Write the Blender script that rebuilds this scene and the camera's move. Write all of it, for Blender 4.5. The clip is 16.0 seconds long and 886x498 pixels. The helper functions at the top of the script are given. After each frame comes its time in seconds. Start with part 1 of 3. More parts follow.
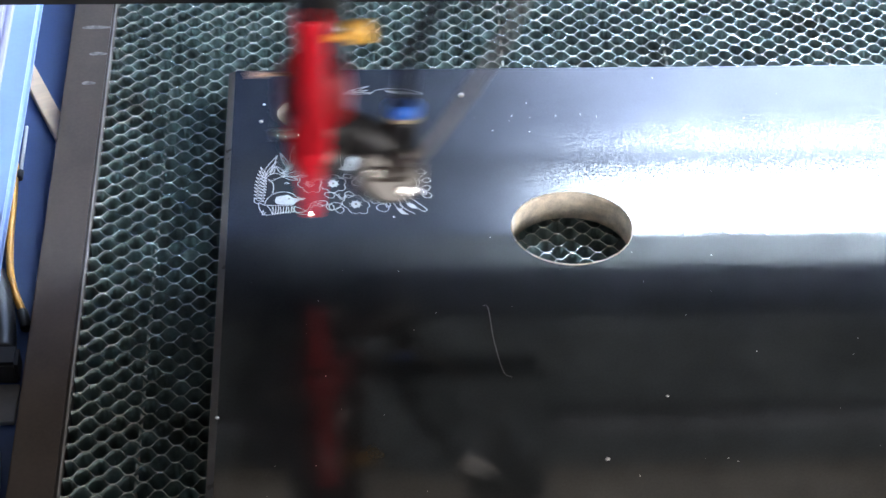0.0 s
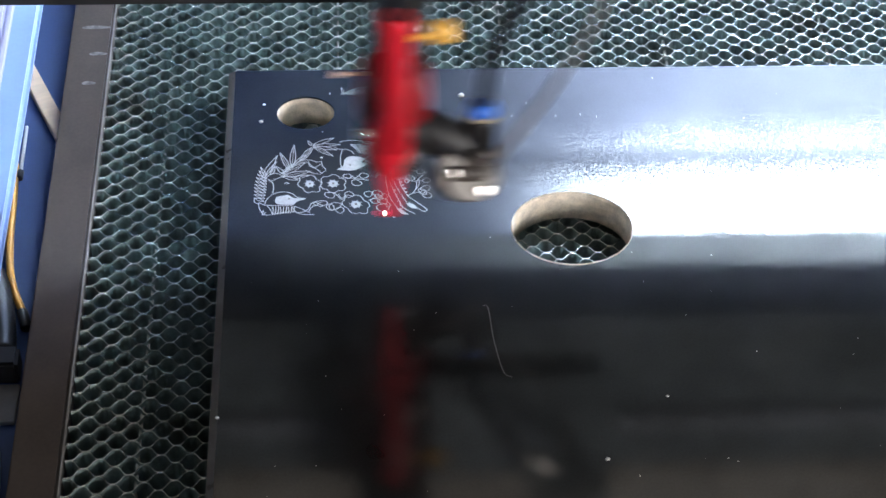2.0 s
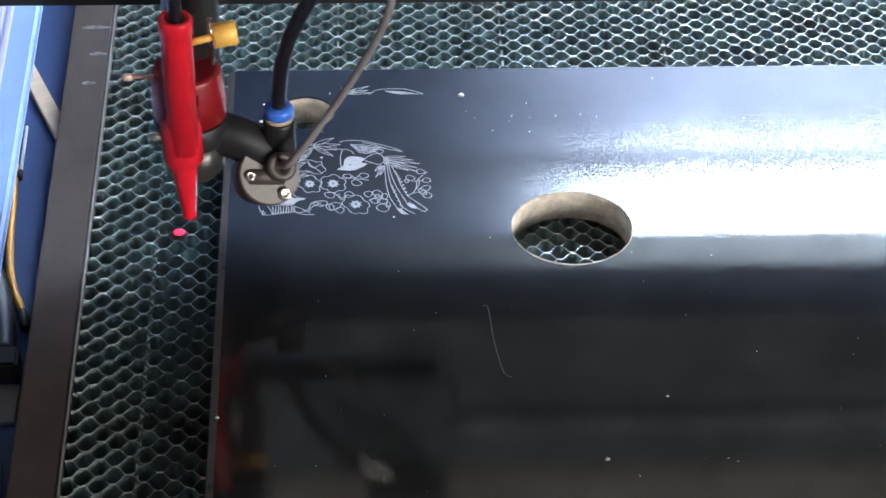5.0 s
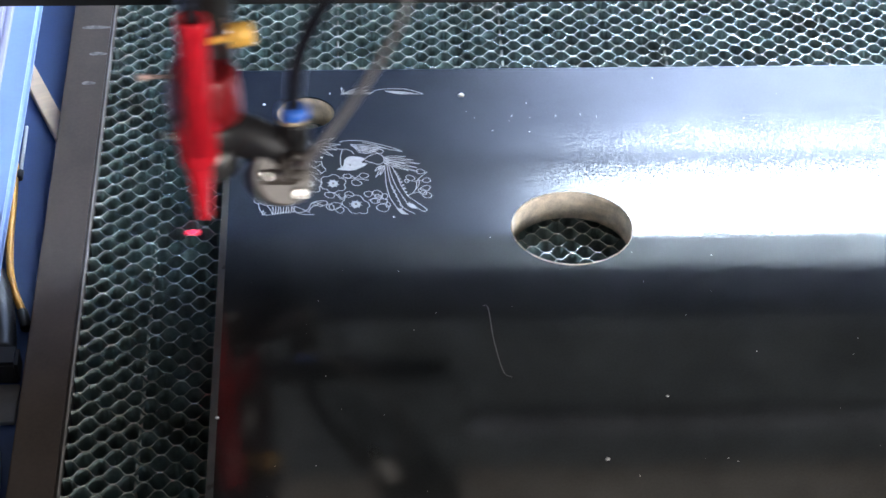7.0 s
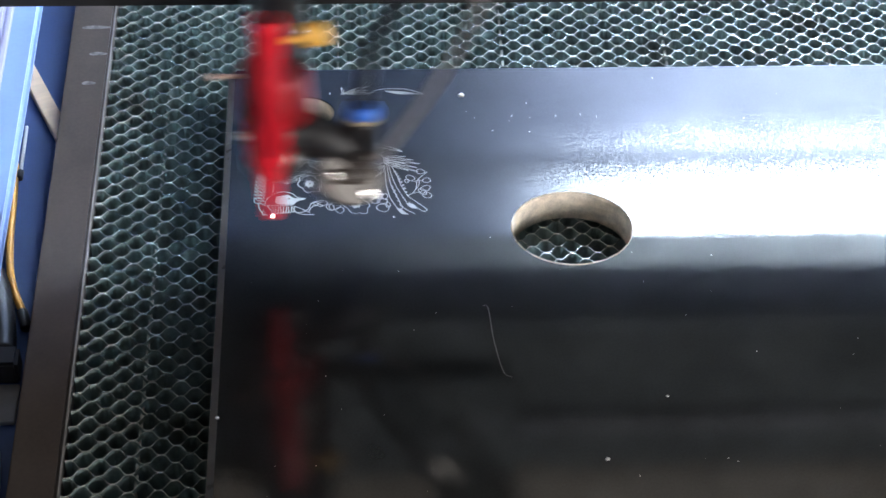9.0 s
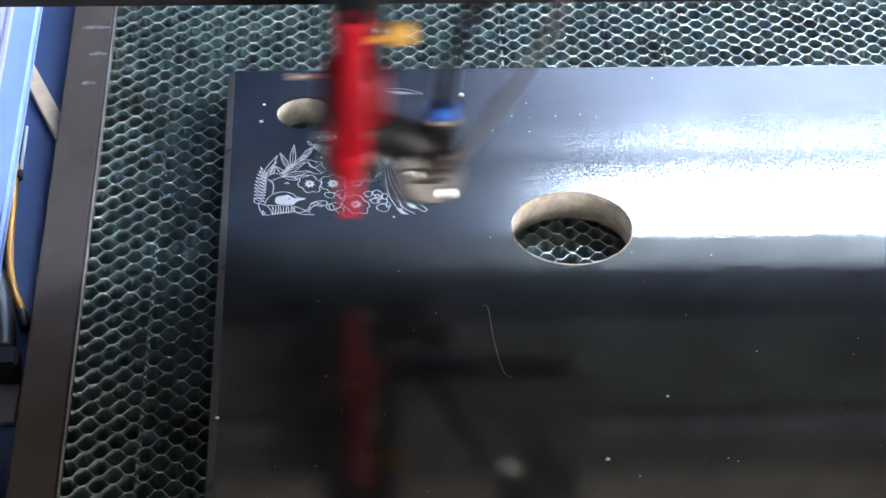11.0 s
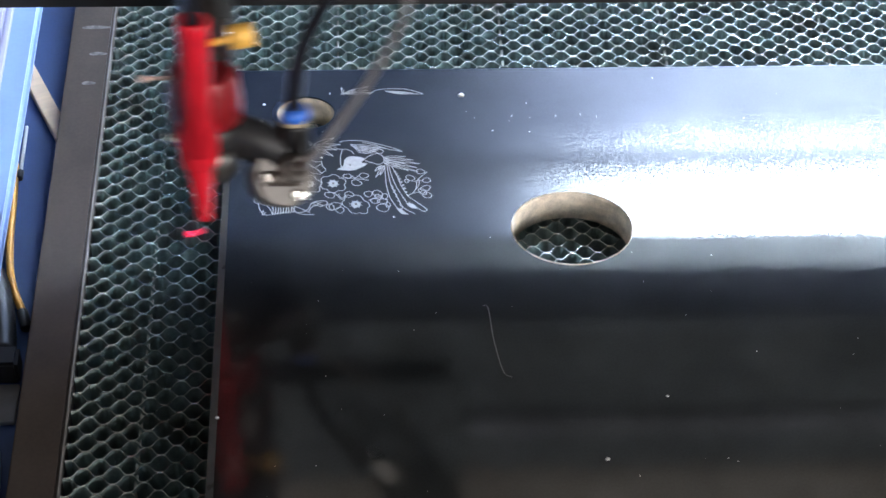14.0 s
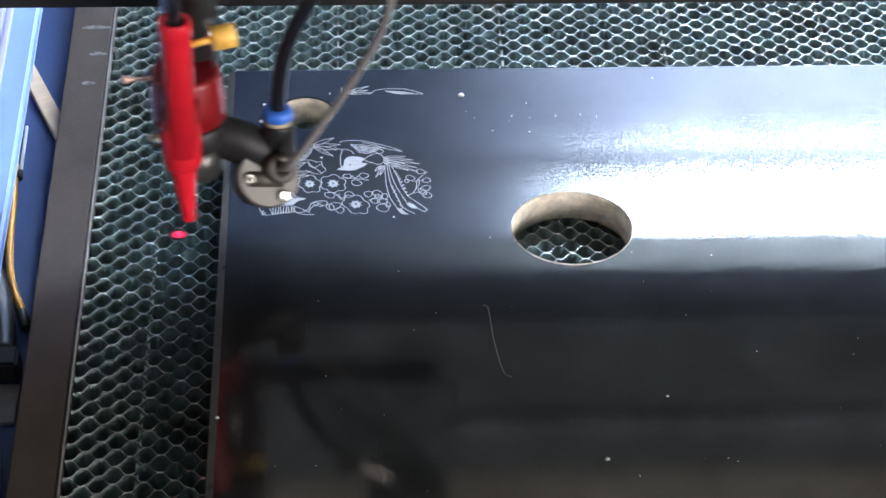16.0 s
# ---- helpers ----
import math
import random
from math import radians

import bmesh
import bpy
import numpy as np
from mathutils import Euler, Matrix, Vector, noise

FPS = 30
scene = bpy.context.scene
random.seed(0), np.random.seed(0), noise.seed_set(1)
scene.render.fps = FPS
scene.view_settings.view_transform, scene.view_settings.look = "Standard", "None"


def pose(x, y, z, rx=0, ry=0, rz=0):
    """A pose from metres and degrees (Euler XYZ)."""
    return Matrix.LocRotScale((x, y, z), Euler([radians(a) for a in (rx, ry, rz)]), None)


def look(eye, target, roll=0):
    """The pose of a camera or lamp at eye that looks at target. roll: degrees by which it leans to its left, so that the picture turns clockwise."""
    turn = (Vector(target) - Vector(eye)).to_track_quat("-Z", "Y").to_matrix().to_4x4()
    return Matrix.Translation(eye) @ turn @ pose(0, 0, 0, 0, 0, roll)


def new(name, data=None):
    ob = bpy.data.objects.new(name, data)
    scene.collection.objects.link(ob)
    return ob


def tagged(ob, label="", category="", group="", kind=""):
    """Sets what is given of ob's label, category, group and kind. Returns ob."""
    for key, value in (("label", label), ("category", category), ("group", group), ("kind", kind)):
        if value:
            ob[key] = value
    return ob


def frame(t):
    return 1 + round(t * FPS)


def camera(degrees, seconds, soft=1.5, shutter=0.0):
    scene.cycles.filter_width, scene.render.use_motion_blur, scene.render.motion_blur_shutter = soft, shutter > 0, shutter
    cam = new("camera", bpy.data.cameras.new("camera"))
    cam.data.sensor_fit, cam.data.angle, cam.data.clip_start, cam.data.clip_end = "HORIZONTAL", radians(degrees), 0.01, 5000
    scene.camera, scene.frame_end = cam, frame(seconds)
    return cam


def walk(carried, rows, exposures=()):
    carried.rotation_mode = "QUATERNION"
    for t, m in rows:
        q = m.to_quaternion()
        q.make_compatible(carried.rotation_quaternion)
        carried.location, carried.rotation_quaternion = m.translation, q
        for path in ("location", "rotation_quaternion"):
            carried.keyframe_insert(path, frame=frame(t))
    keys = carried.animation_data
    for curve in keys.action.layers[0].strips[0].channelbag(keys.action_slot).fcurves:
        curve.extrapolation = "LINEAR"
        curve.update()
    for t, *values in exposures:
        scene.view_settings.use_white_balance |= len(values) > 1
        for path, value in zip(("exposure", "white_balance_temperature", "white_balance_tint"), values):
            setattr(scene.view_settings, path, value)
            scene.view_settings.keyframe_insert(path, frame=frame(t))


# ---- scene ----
cam = camera(24.216, 16.0, soft=1.6, shutter=0.6)
EYE = (-0.04737, -0.85026, 1.74319)
CAM_POSE = look(EYE, (-0.00032, 0.00018, 0.89145), roll=1.494)
walk(cam, [(0.0, CAM_POSE), (16.0, CAM_POSE)], [(0.0, 0.15), (1.0, 0.12), (2.0, 0.06), (4.0, 0.0), (8.0, 0.02), (13.0, 0.03), (14.5, 0.09), (16.0, 0.15)])

# the plan below is drawn in units of 1 m across, 0.8564 m in depth and 1.0871 m in height
DEPTH, TALL = 0.8564, 1.0871


def plan(x, y, z):
    return Vector((x, y * DEPTH, z * TALL))


# ---- light ----
world = bpy.data.worlds.new("world")
scene.world = world
world.use_nodes = True
wn = world.node_tree
sky = wn.nodes.new("ShaderNodeTexSky")
sky.sky_type, sky.sun_disc = "NISHITA", False
sky.sun_elevation, sky.sun_rotation = radians(35), radians(60)
wn.links.new(sky.outputs[0], wn.nodes["Background"].inputs[0])
wn.nodes["Background"].inputs[1].default_value = 0.1


def area(name, eye, target, sx, sy, watts, color):
    lamp = bpy.data.lights.new(name, "AREA")
    lamp.shape, lamp.size, lamp.size_y, lamp.energy, lamp.color = "RECTANGLE", sx, sy, watts, color
    ob = new(name, lamp)
    ob.matrix_world = look(plan(*eye), plan(*target))
    return ob


# area lamp added by the plain east wall for light from the right
area("added_side_lamp", (4.85, 2.3, 2.7), (0, 0.1, 0.8), 2.6, 2.0, 470, (0.95, 0.98, 1.0))
# area lamp added behind the camera to brighten the head and beam front
area("added_front_lamp", (2.5, -4.85, 1.5), (0, 0, 1.0), 2.6, 1.5, 410, (1.0, 0.95, 0.92))

# ---- materials ----


def mat(name, color, rough=0.5, metal=0.0, var=0.15, scale=40.0, bump=0.0, bscale=300.0, stretch=(1, 1, 1),
        ior=1.5, rvar=0.1, coat=0.0, emit=None, power=0.0, stain=None):
    m = bpy.data.materials.new(name)
    m.use_nodes = True
    nt = m.node_tree
    bs = nt.nodes["Principled BSDF"]
    bs.inputs["Roughness"].default_value = rough
    bs.inputs["Metallic"].default_value = metal
    bs.inputs["IOR"].default_value = ior
    bs.inputs["Coat Weight"].default_value = coat
    bs.inputs["Coat Roughness"].default_value, bs.inputs["Coat IOR"].default_value = 0.055, 1.56
    tc = nt.nodes.new("ShaderNodeTexCoord")
    mp = nt.nodes.new("ShaderNodeMapping")
    mp.inputs["Scale"].default_value = stretch
    nt.links.new(tc.outputs["Object"], mp.inputs[0])
    big = nt.nodes.new("ShaderNodeTexNoise")
    big.inputs["Scale"].default_value, big.inputs["Detail"].default_value = scale, 3
    fine = nt.nodes.new("ShaderNodeTexNoise")
    fine.inputs["Scale"].default_value, fine.inputs["Detail"].default_value = bscale, 2
    nt.links.new(mp.outputs[0], big.inputs[0])
    nt.links.new(mp.outputs[0], fine.inputs[0])
    addn = nt.nodes.new("ShaderNodeMath")
    addn.operation = "MULTIPLY_ADD"
    addn.inputs[1].default_value = 0.4
    nt.links.new(fine.outputs[0], addn.inputs[0])
    nt.links.new(big.outputs[0], addn.inputs[2])
    ramp = nt.nodes.new("ShaderNodeMapRange")
    ramp.inputs[1].default_value, ramp.inputs[2].default_value = 0.4, 1.0
    ramp.inputs[3].default_value, ramp.inputs[4].default_value = 1 - var, 1 + var
    nt.links.new(addn.outputs[0], ramp.inputs[0])
    mul = nt.nodes.new("ShaderNodeVectorMath")
    mul.operation = "SCALE"
    mul.inputs[0].default_value = color
    nt.links.new(ramp.outputs[0], mul.inputs["Scale"])
    if stain:
        blot = nt.nodes.new("ShaderNodeTexNoise")
        blot.inputs["Scale"].default_value, blot.inputs["Detail"].default_value = 22, 4
        nt.links.new(tc.outputs["Object"], blot.inputs[0])
        edge = nt.nodes.new("ShaderNodeMapRange")
        edge.inputs[1].default_value, edge.inputs[2].default_value = 0.58, 0.76
        edge.inputs[3].default_value, edge.inputs[4].default_value = 0.0, 0.8
        nt.links.new(blot.outputs[0], edge.inputs[0])
        tint = nt.nodes.new("ShaderNodeMix")
        tint.data_type = "RGBA"
        tint.inputs[7].default_value = (*stain, 1)
        nt.links.new(edge.outputs[0], tint.inputs[0])
        nt.links.new(mul.outputs[0], tint.inputs[6])
        nt.links.new(tint.outputs[2], bs.inputs["Base Color"])
    else:
        nt.links.new(mul.outputs[0], bs.inputs["Base Color"])
    rr = nt.nodes.new("ShaderNodeMapRange")
    rr.inputs[1].default_value, rr.inputs[2].default_value = 0.3, 0.7
    rr.inputs[3].default_value, rr.inputs[4].default_value = rough * (1 - rvar), rough * (1 + rvar)
    nt.links.new(big.outputs[0], rr.inputs[0])
    nt.links.new(rr.outputs[0], bs.inputs["Roughness"])
    if coat:
        cw = nt.nodes.new("ShaderNodeMapRange")
        cw.inputs[1].default_value, cw.inputs[2].default_value = 0.55, 0.95
        cw.inputs[3].default_value, cw.inputs[4].default_value = 0.4, 1.0
        grain = nt.nodes.new("ShaderNodeMath")
        grain.operation = "MULTIPLY_ADD"
        grain.inputs[1].default_value = 0.5
        nt.links.new(big.outputs[0], grain.inputs[0])
        nt.links.new(fine.outputs[0], grain.inputs[2])
        nt.links.new(grain.outputs[0], cw.inputs[0])
        nt.links.new(cw.outputs[0], bs.inputs["Coat Weight"])
    if bump:
        bp = nt.nodes.new("ShaderNodeBump")
        bp.inputs["Strength"].default_value, bp.inputs["Distance"].default_value = 1.0, bump
        nt.links.new(fine.outputs[0], bp.inputs["Height"])
        nt.links.new(bp.outputs[0], bs.inputs["Normal"])
    if coat:
        # fine pebbled finish: each grain of the glossy film is tilted a little its own way
        cells = nt.nodes.new("ShaderNodeTexVoronoi")
        cells.inputs["Scale"].default_value = 1250
        nt.links.new(tc.outputs["Object"], cells.inputs["Vector"])
        tilt = nt.nodes.new("ShaderNodeVectorMath")
        tilt.operation = "MULTIPLY_ADD"
        tilt.inputs[1].default_value = (0.020, 0.020, 0.0)
        tilt.inputs[2].default_value = (-0.010, -0.010, 0.0)
        nt.links.new(cells.outputs["Color"], tilt.inputs[0])
        geo = nt.nodes.new("ShaderNodeNewGeometry")
        lean = nt.nodes.new("ShaderNodeVectorMath")
        nt.links.new(geo.outputs["Normal"], lean.inputs[0])
        nt.links.new(tilt.outputs[0], lean.inputs[1])
        unit = nt.nodes.new("ShaderNodeVectorMath")
        unit.operation = "NORMALIZE"
        nt.links.new(lean.outputs[0], unit.inputs[0])
        nt.links.new(unit.outputs[0], bs.inputs["Coat Normal"])
    if emit:
        bs.inputs["Emission Color"].default_value = (*emit, 1)
        bs.inputs["Emission Strength"].default_value = power
    return m


M_PLATE = mat("black_laminate", (0.0100, 0.0108, 0.0115), 0.34, 0, 0.85, 14, 0.000006, 720, ior=1.215, rvar=0.2, coat=1.0)
M_EDGE = mat("grey_edge", (0.12, 0.108, 0.10), 0.3, 0, 0.3, 60, 0.00003, 800)
M_MDF = mat("fibreboard_core", (0.74, 0.66, 0.55), 0.85, 0, 0.4, 120, 0.0002, 900)
M_ENGRAVE = mat("engraved_pale", (0.46, 0.46, 0.46), 0.8, 0, 0.2, 400, 0.00005, 3000)
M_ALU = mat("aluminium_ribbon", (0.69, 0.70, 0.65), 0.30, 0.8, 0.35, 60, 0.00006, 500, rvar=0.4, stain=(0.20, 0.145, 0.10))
# darker than the rims: shade inside the cells is put into this colour
M_CELL_SHADE = mat("shaded_cell_wall", (0.25, 0.32, 0.31), 0.45, 0.4, 0.35, 70, 0.00005, 500, rvar=0.3, stain=(0.085, 0.062, 0.045))
M_BAR = mat("steel_support", (0.46, 0.46, 0.43), 0.65, 0.4, 0.3, 50)
M_TRAY = mat("tray_metal", (0.13, 0.17, 0.17), 0.6, 0.2, 0.4, 20)
M_RAIL = mat("black_rail", (0.055, 0.041, 0.033), 0.46, 0, 0.3, 25, 0.00004, 500, ior=1.34)
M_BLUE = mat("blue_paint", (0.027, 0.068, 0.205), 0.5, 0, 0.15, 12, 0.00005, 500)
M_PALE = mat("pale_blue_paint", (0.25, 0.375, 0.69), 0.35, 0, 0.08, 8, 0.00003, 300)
M_RED = mat("red_anodised", (0.72, 0.018, 0.034), 0.24, 0.0, 0.15, 60, 0.00001, 900)
M_DKRED = mat("dark_red_anodised", (0.22, 0.006, 0.010), 0.36, 0.1, 0.15, 60)
M_BLACK = mat("black_metal", (0.014, 0.014, 0.015), 0.48, 0, 0.3, 50, 0.00002, 600)
M_BARREL = mat("smoky_barrel", (0.05, 0.05, 0.047), 0.3, 0.4, 0.3, 50)
M_GREY = mat("grey_metal", (0.115, 0.104, 0.094), 0.42, 0.15, 0.25, 80, 0.00002, 700)
M_BOSS = mat("brown_grey_cast_metal", (0.062, 0.052, 0.045), 0.45, 0.2, 0.3, 90, 0.00003, 700)
M_UNDER = mat("grey_underside", (0.80, 0.82, 0.86), 0.6, 0.25, 0.2, 40)
M_BEAM = mat("dark_beam_paint", (0.33, 0.38, 0.41), 0.4, 0, 0.35, 30)
M_TAN_PANEL = mat("tan_added_panel", (0.84, 0.76, 0.66), 0.6, 0, 0.2, 20)
M_BAND_STRIP = mat("frosted_band_strip", (0.42, 0.42, 0.38), 0.42, 0, 0.25, 60, 0.0001, 400, ior=1.3)
M_BAND_STRIP.node_tree.nodes["Principled BSDF"].inputs["Transmission Weight"].default_value = 0.9
M_LAV = mat("lavender_paint", (0.50, 0.50, 0.68), 0.4, 0, 0.08, 8)
M_STEEL = mat("bright_steel", (0.72, 0.69, 0.64), 0.22, 1, 0.15, 80)
M_BRASS = mat("brass", (0.88, 0.50, 0.10), 0.45, 0.1, 0.15, 200)
M_BLUECAP = mat("blue_plastic", (0.05, 0.19, 0.74), 0.35, 0, 0.1, 80)
M_BEIGE = mat("beige_ring", (0.5, 0.42, 0.28), 0.5, 0, 0.1, 80)
M_HOSE = mat("black_hose", (0.010, 0.011, 0.016), 0.3, 0, 0.2, 80)
M_COPPER = mat("coppery_steel", (0.86, 0.60, 0.50), 0.42, 0.4, 0.15, 80)
M_TRACK = mat("pale_track_paint", (0.62, 0.65, 0.74), 0.5, 0, 0.2, 30)
M_CABLE = mat("grey_cable", (0.165, 0.155, 0.15), 0.5, 0, 0.2, 80)
M_WOOD = mat("pale_wood", (0.88, 0.64, 0.42), 0.65, 0, 0.2, 40, 0.00005, 300, (1, 0.2, 1))
M_ORANGE = mat("orange_cable", (0.72, 0.33, 0.04), 0.4, 0, 0.1, 80)
M_DUST = mat("pale_dust", (0.72, 0.72, 0.70), 0.7, 0, 0.1, 200)
M_SCRATCH = mat("scratch", (0.13, 0.127, 0.125), 0.6, 0, 0.3, 300)
M_RAIL_GLINT = mat("painted_rail_glint", (0.13, 0.126, 0.12), 0.55, 0.1, 0.6, 300)
M_WALL = mat("hall_paint", (0.13, 0.118, 0.10), 0.8, 0, 0.12, 1.5, 0.002, 40)
M_FLOOR = mat("concrete", (0.14, 0.14, 0.135), 0.7, 0, 0.25, 2.0, 0.001, 60)
M_CEIL = mat("hall_ceiling", (0.12, 0.118, 0.112), 0.85, 0, 0.1, 1.0)
M_FRAME = mat("window_frame_paint", (0.35, 0.37, 0.40), 0.5, 0, 0.1, 10)
M_SPOT = mat("red_light", (0.9, 0.02, 0.06), 0.5, 0, 0, 50, emit=(1.0, 0.02, 0.10), power=1.6)
M_SPARK = mat("white_spark", (1, 0.9, 0.8), 0.5, 0, 0, 50, emit=(1.0, 0.72, 0.55), power=30)


def sky_backdrop():
    m = bpy.data.materials.new("sky_backdrop")
    m.use_nodes = True
    nt = m.node_tree
    nt.nodes.clear()
    out = nt.nodes.new("ShaderNodeOutputMaterial")
    em = nt.nodes.new("ShaderNodeEmission")
    tc = nt.nodes.new("ShaderNodeTexCoord")
    sep = nt.nodes.new("ShaderNodeSeparateXYZ")
    nt.links.new(tc.outputs["Object"], sep.inputs[0])

    def ramp(axis, lo, hi, v0, v1):
        r = nt.nodes.new("ShaderNodeMapRange")
        r.interpolation_type = "SMOOTHSTEP"
        for i, v in enumerate((lo, hi, v0, v1)):
            r.inputs[i + 1].default_value = v
        nt.links.new(sep.outputs[axis], r.inputs[0])
        return r.outputs[0]

    def times(a, b):
        n = nt.nodes.new("ShaderNodeMath")
        n.operation = "MULTIPLY"
        nt.links.new(a, n.inputs[0])
        nt.links.new(b, n.inputs[1])
        return n.outputs[0]

    # hazy sky: deep blue away from the sun, white towards it, paler high up
    glow = times(ramp(0, 0.36, 1.15, 0.0, 1.0), ramp(2, 4.40, 4.475, 0.0, 1.0))
    pale = nt.nodes.new("ShaderNodeMix")
    pale.data_type = "RGBA"
    pale.inputs[6].default_value = (0.07, 0.20, 0.66, 1)
    pale.inputs[7].default_value = (8.6, 11.2, 17.5, 1)
    nt.links.new(ramp(0, 0.07, 1.18, 0.0, 1.0), pale.inputs[0])
    mix = nt.nodes.new("ShaderNodeMix")
    mix.data_type = "RGBA"
    nt.links.new(pale.outputs[2], mix.inputs[6])
    mix.inputs[7].default_value = (62.0, 76.0, 94.0, 1)
    nt.links.new(glow, mix.inputs[0])
    nt.links.new(mix.outputs[2], em.inputs[0])
    em.inputs[1].default_value = 1.0
    nt.links.new(em.outputs[0], out.inputs[0])
    return m


M_SKY = sky_backdrop()

# ---- mesh helpers ----


def box(bm, lo, hi, bevel=0.0, seg=2):
    r = bmesh.ops.create_cube(bm, size=1.0)
    c, s = [(a + b) / 2 for a, b in zip(lo, hi)], [b - a for a, b in zip(lo, hi)]
    for v in r["verts"]:
        v.co = Vector([c[i] + v.co[i] * s[i] for i in range(3)])
    if bevel:
        edges = {e for v in r["verts"] for e in v.link_edges}
        bmesh.ops.bevel(bm, geom=list(edges), offset=bevel, segments=seg, affect="EDGES")
    return bm


def lathe(bm, profile, base=(0, 0, 0), axis=(0, 0, 1), seg=32):
    """Turn a profile of (radius, height) round an axis."""
    q = Vector((0, 0, 1)).rotation_difference(Vector(axis).normalized())
    rings = []
    for r, h in profile:
        ring = []
        for i in range(seg):
            a = 2 * math.pi * i / seg
            ring.append(bm.verts.new(Vector(base) + q @ Vector((r * math.cos(a), r * math.sin(a), h))))
        rings.append(ring)
    for a, b in zip(rings, rings[1:]):
        for i in range(seg):
            f = bm.faces.new((a[i], a[(i + 1) % seg], b[(i + 1) % seg], b[i]))
            f.smooth = True
    bm.faces.new(list(reversed(rings[0])))
    bm.faces.new(rings[-1])
    return bm


def rod(bm, a, b, r, chamfer=0.0, seg=24):
    d = Vector(b) - Vector(a)
    n = d.length
    c = chamfer
    prof = [(r - c, 0), (r, c), (r, n - c), (r - c, n)] if c else [(r, 0), (r, n)]
    return lathe(bm, prof, a, d, seg)


def spline(points, n=12):
    """Catmull-Rom through the points."""
    p = [Vector(q) for q in points]
    p = [2 * p[0] - p[1]] + p + [2 * p[-1] - p[-2]]
    out = []
    for i in range(1, len(p) - 2):
        a, b, c, d = p[i - 1:i + 3]
        for k in range(n):
            t = k / n
            out.append(0.5 * ((2 * b) + (c - a) * t + (2 * a - 5 * b + 4 * c - d) * t * t + (3 * b - a - 3 * c + d) * t ** 3))
    out.append(p[-2])
    return out


def tube(bm, points, r, seg=12, n=12, ridge=0.0):
    path = spline(points, n)
    rings = []
    for i, q in enumerate(path):
        d = (path[min(i + 1, len(path) - 1)] - path[max(i - 1, 0)]).normalized()
        side = d.cross(Vector((0, 1, 0.03))).normalized()
        up = side.cross(d)
        rad = r + ridge * (i % 2)
        rings.append([bm.verts.new(q + rad * (math.cos(2 * math.pi * k / seg) * side + math.sin(2 * math.pi * k / seg) * up)) for k in range(seg)])
    for a, b in zip(rings, rings[1:]):
        for k in range(seg):
            f = bm.faces.new((a[k], a[(k + 1) % seg], b[(k + 1) % seg], b[k]))
            f.smooth = True
    bm.faces.new(rings[0])
    bm.faces.new(list(reversed(rings[-1])))
    return bm


def stroke(bm, pts, w=0.0005, closed=False, taper=False):
    """A flat engraved line of width w, on the board's face."""
    p = [Vector(q) for q in pts]
    n = len(p)
    L, Rr = [], []
    for i in range(n):
        a = p[(i - 1) % n] if closed else p[max(i - 1, 0)]
        c = p[(i + 1) % n] if closed else p[min(i + 1, n - 1)]
        d = c - a
        if d.length < 1e-9:
            d = Vector((1, 0, 0))
        d.normalize()
        s = Vector((-d.y, d.x, 0)) * w * (0.5 if not taper else 0.5 * (0.35 + 0.65 * math.sin(math.pi * (i + 0.5) / n)))
        L.append(bm.verts.new(p[i] + s + Vector((0, 0, 0.00022))))
        Rr.append(bm.verts.new(p[i] - s + Vector((0, 0, 0.00022))))
    m = n if closed else n - 1
    for i in range(m):
        j = (i + 1) % n
        bm.faces.new((L[i], L[j], Rr[j], Rr[i]))


def thing(name, label, category, group="", kind="", at=(0, 0, 0)):
    ob = new(name)
    ob.location = plan(*at)
    ob.empty_display_size = 0.02
    return tagged(ob, label, category, group, kind)


def mesh_of(name, bm, material):
    bmesh.ops.recalc_face_normals(bm, faces=bm.faces[:])
    for v in bm.verts:
        v.co = plan(*v.co)
    me = bpy.data.meshes.new(name)
    bm.to_mesh(me)
    bm.free()
    me.materials.append(material)
    return me


def part(name, bm, material, parent=None, label=""):
    ob = new(name, mesh_of(name, bm, material))
    ob.parent = parent
    return tagged(ob, label)


def B():
    return bmesh.new()


ZP = 0.82      # top of the board
ZB = 0.80      # top of the honeycomb bed

# ---- hall ----


def slab(name, lo, hi, material, label):
    return tagged(part(name, box(B(), lo, hi), material, None, label), kind="structure", category=name.split("_")[0])


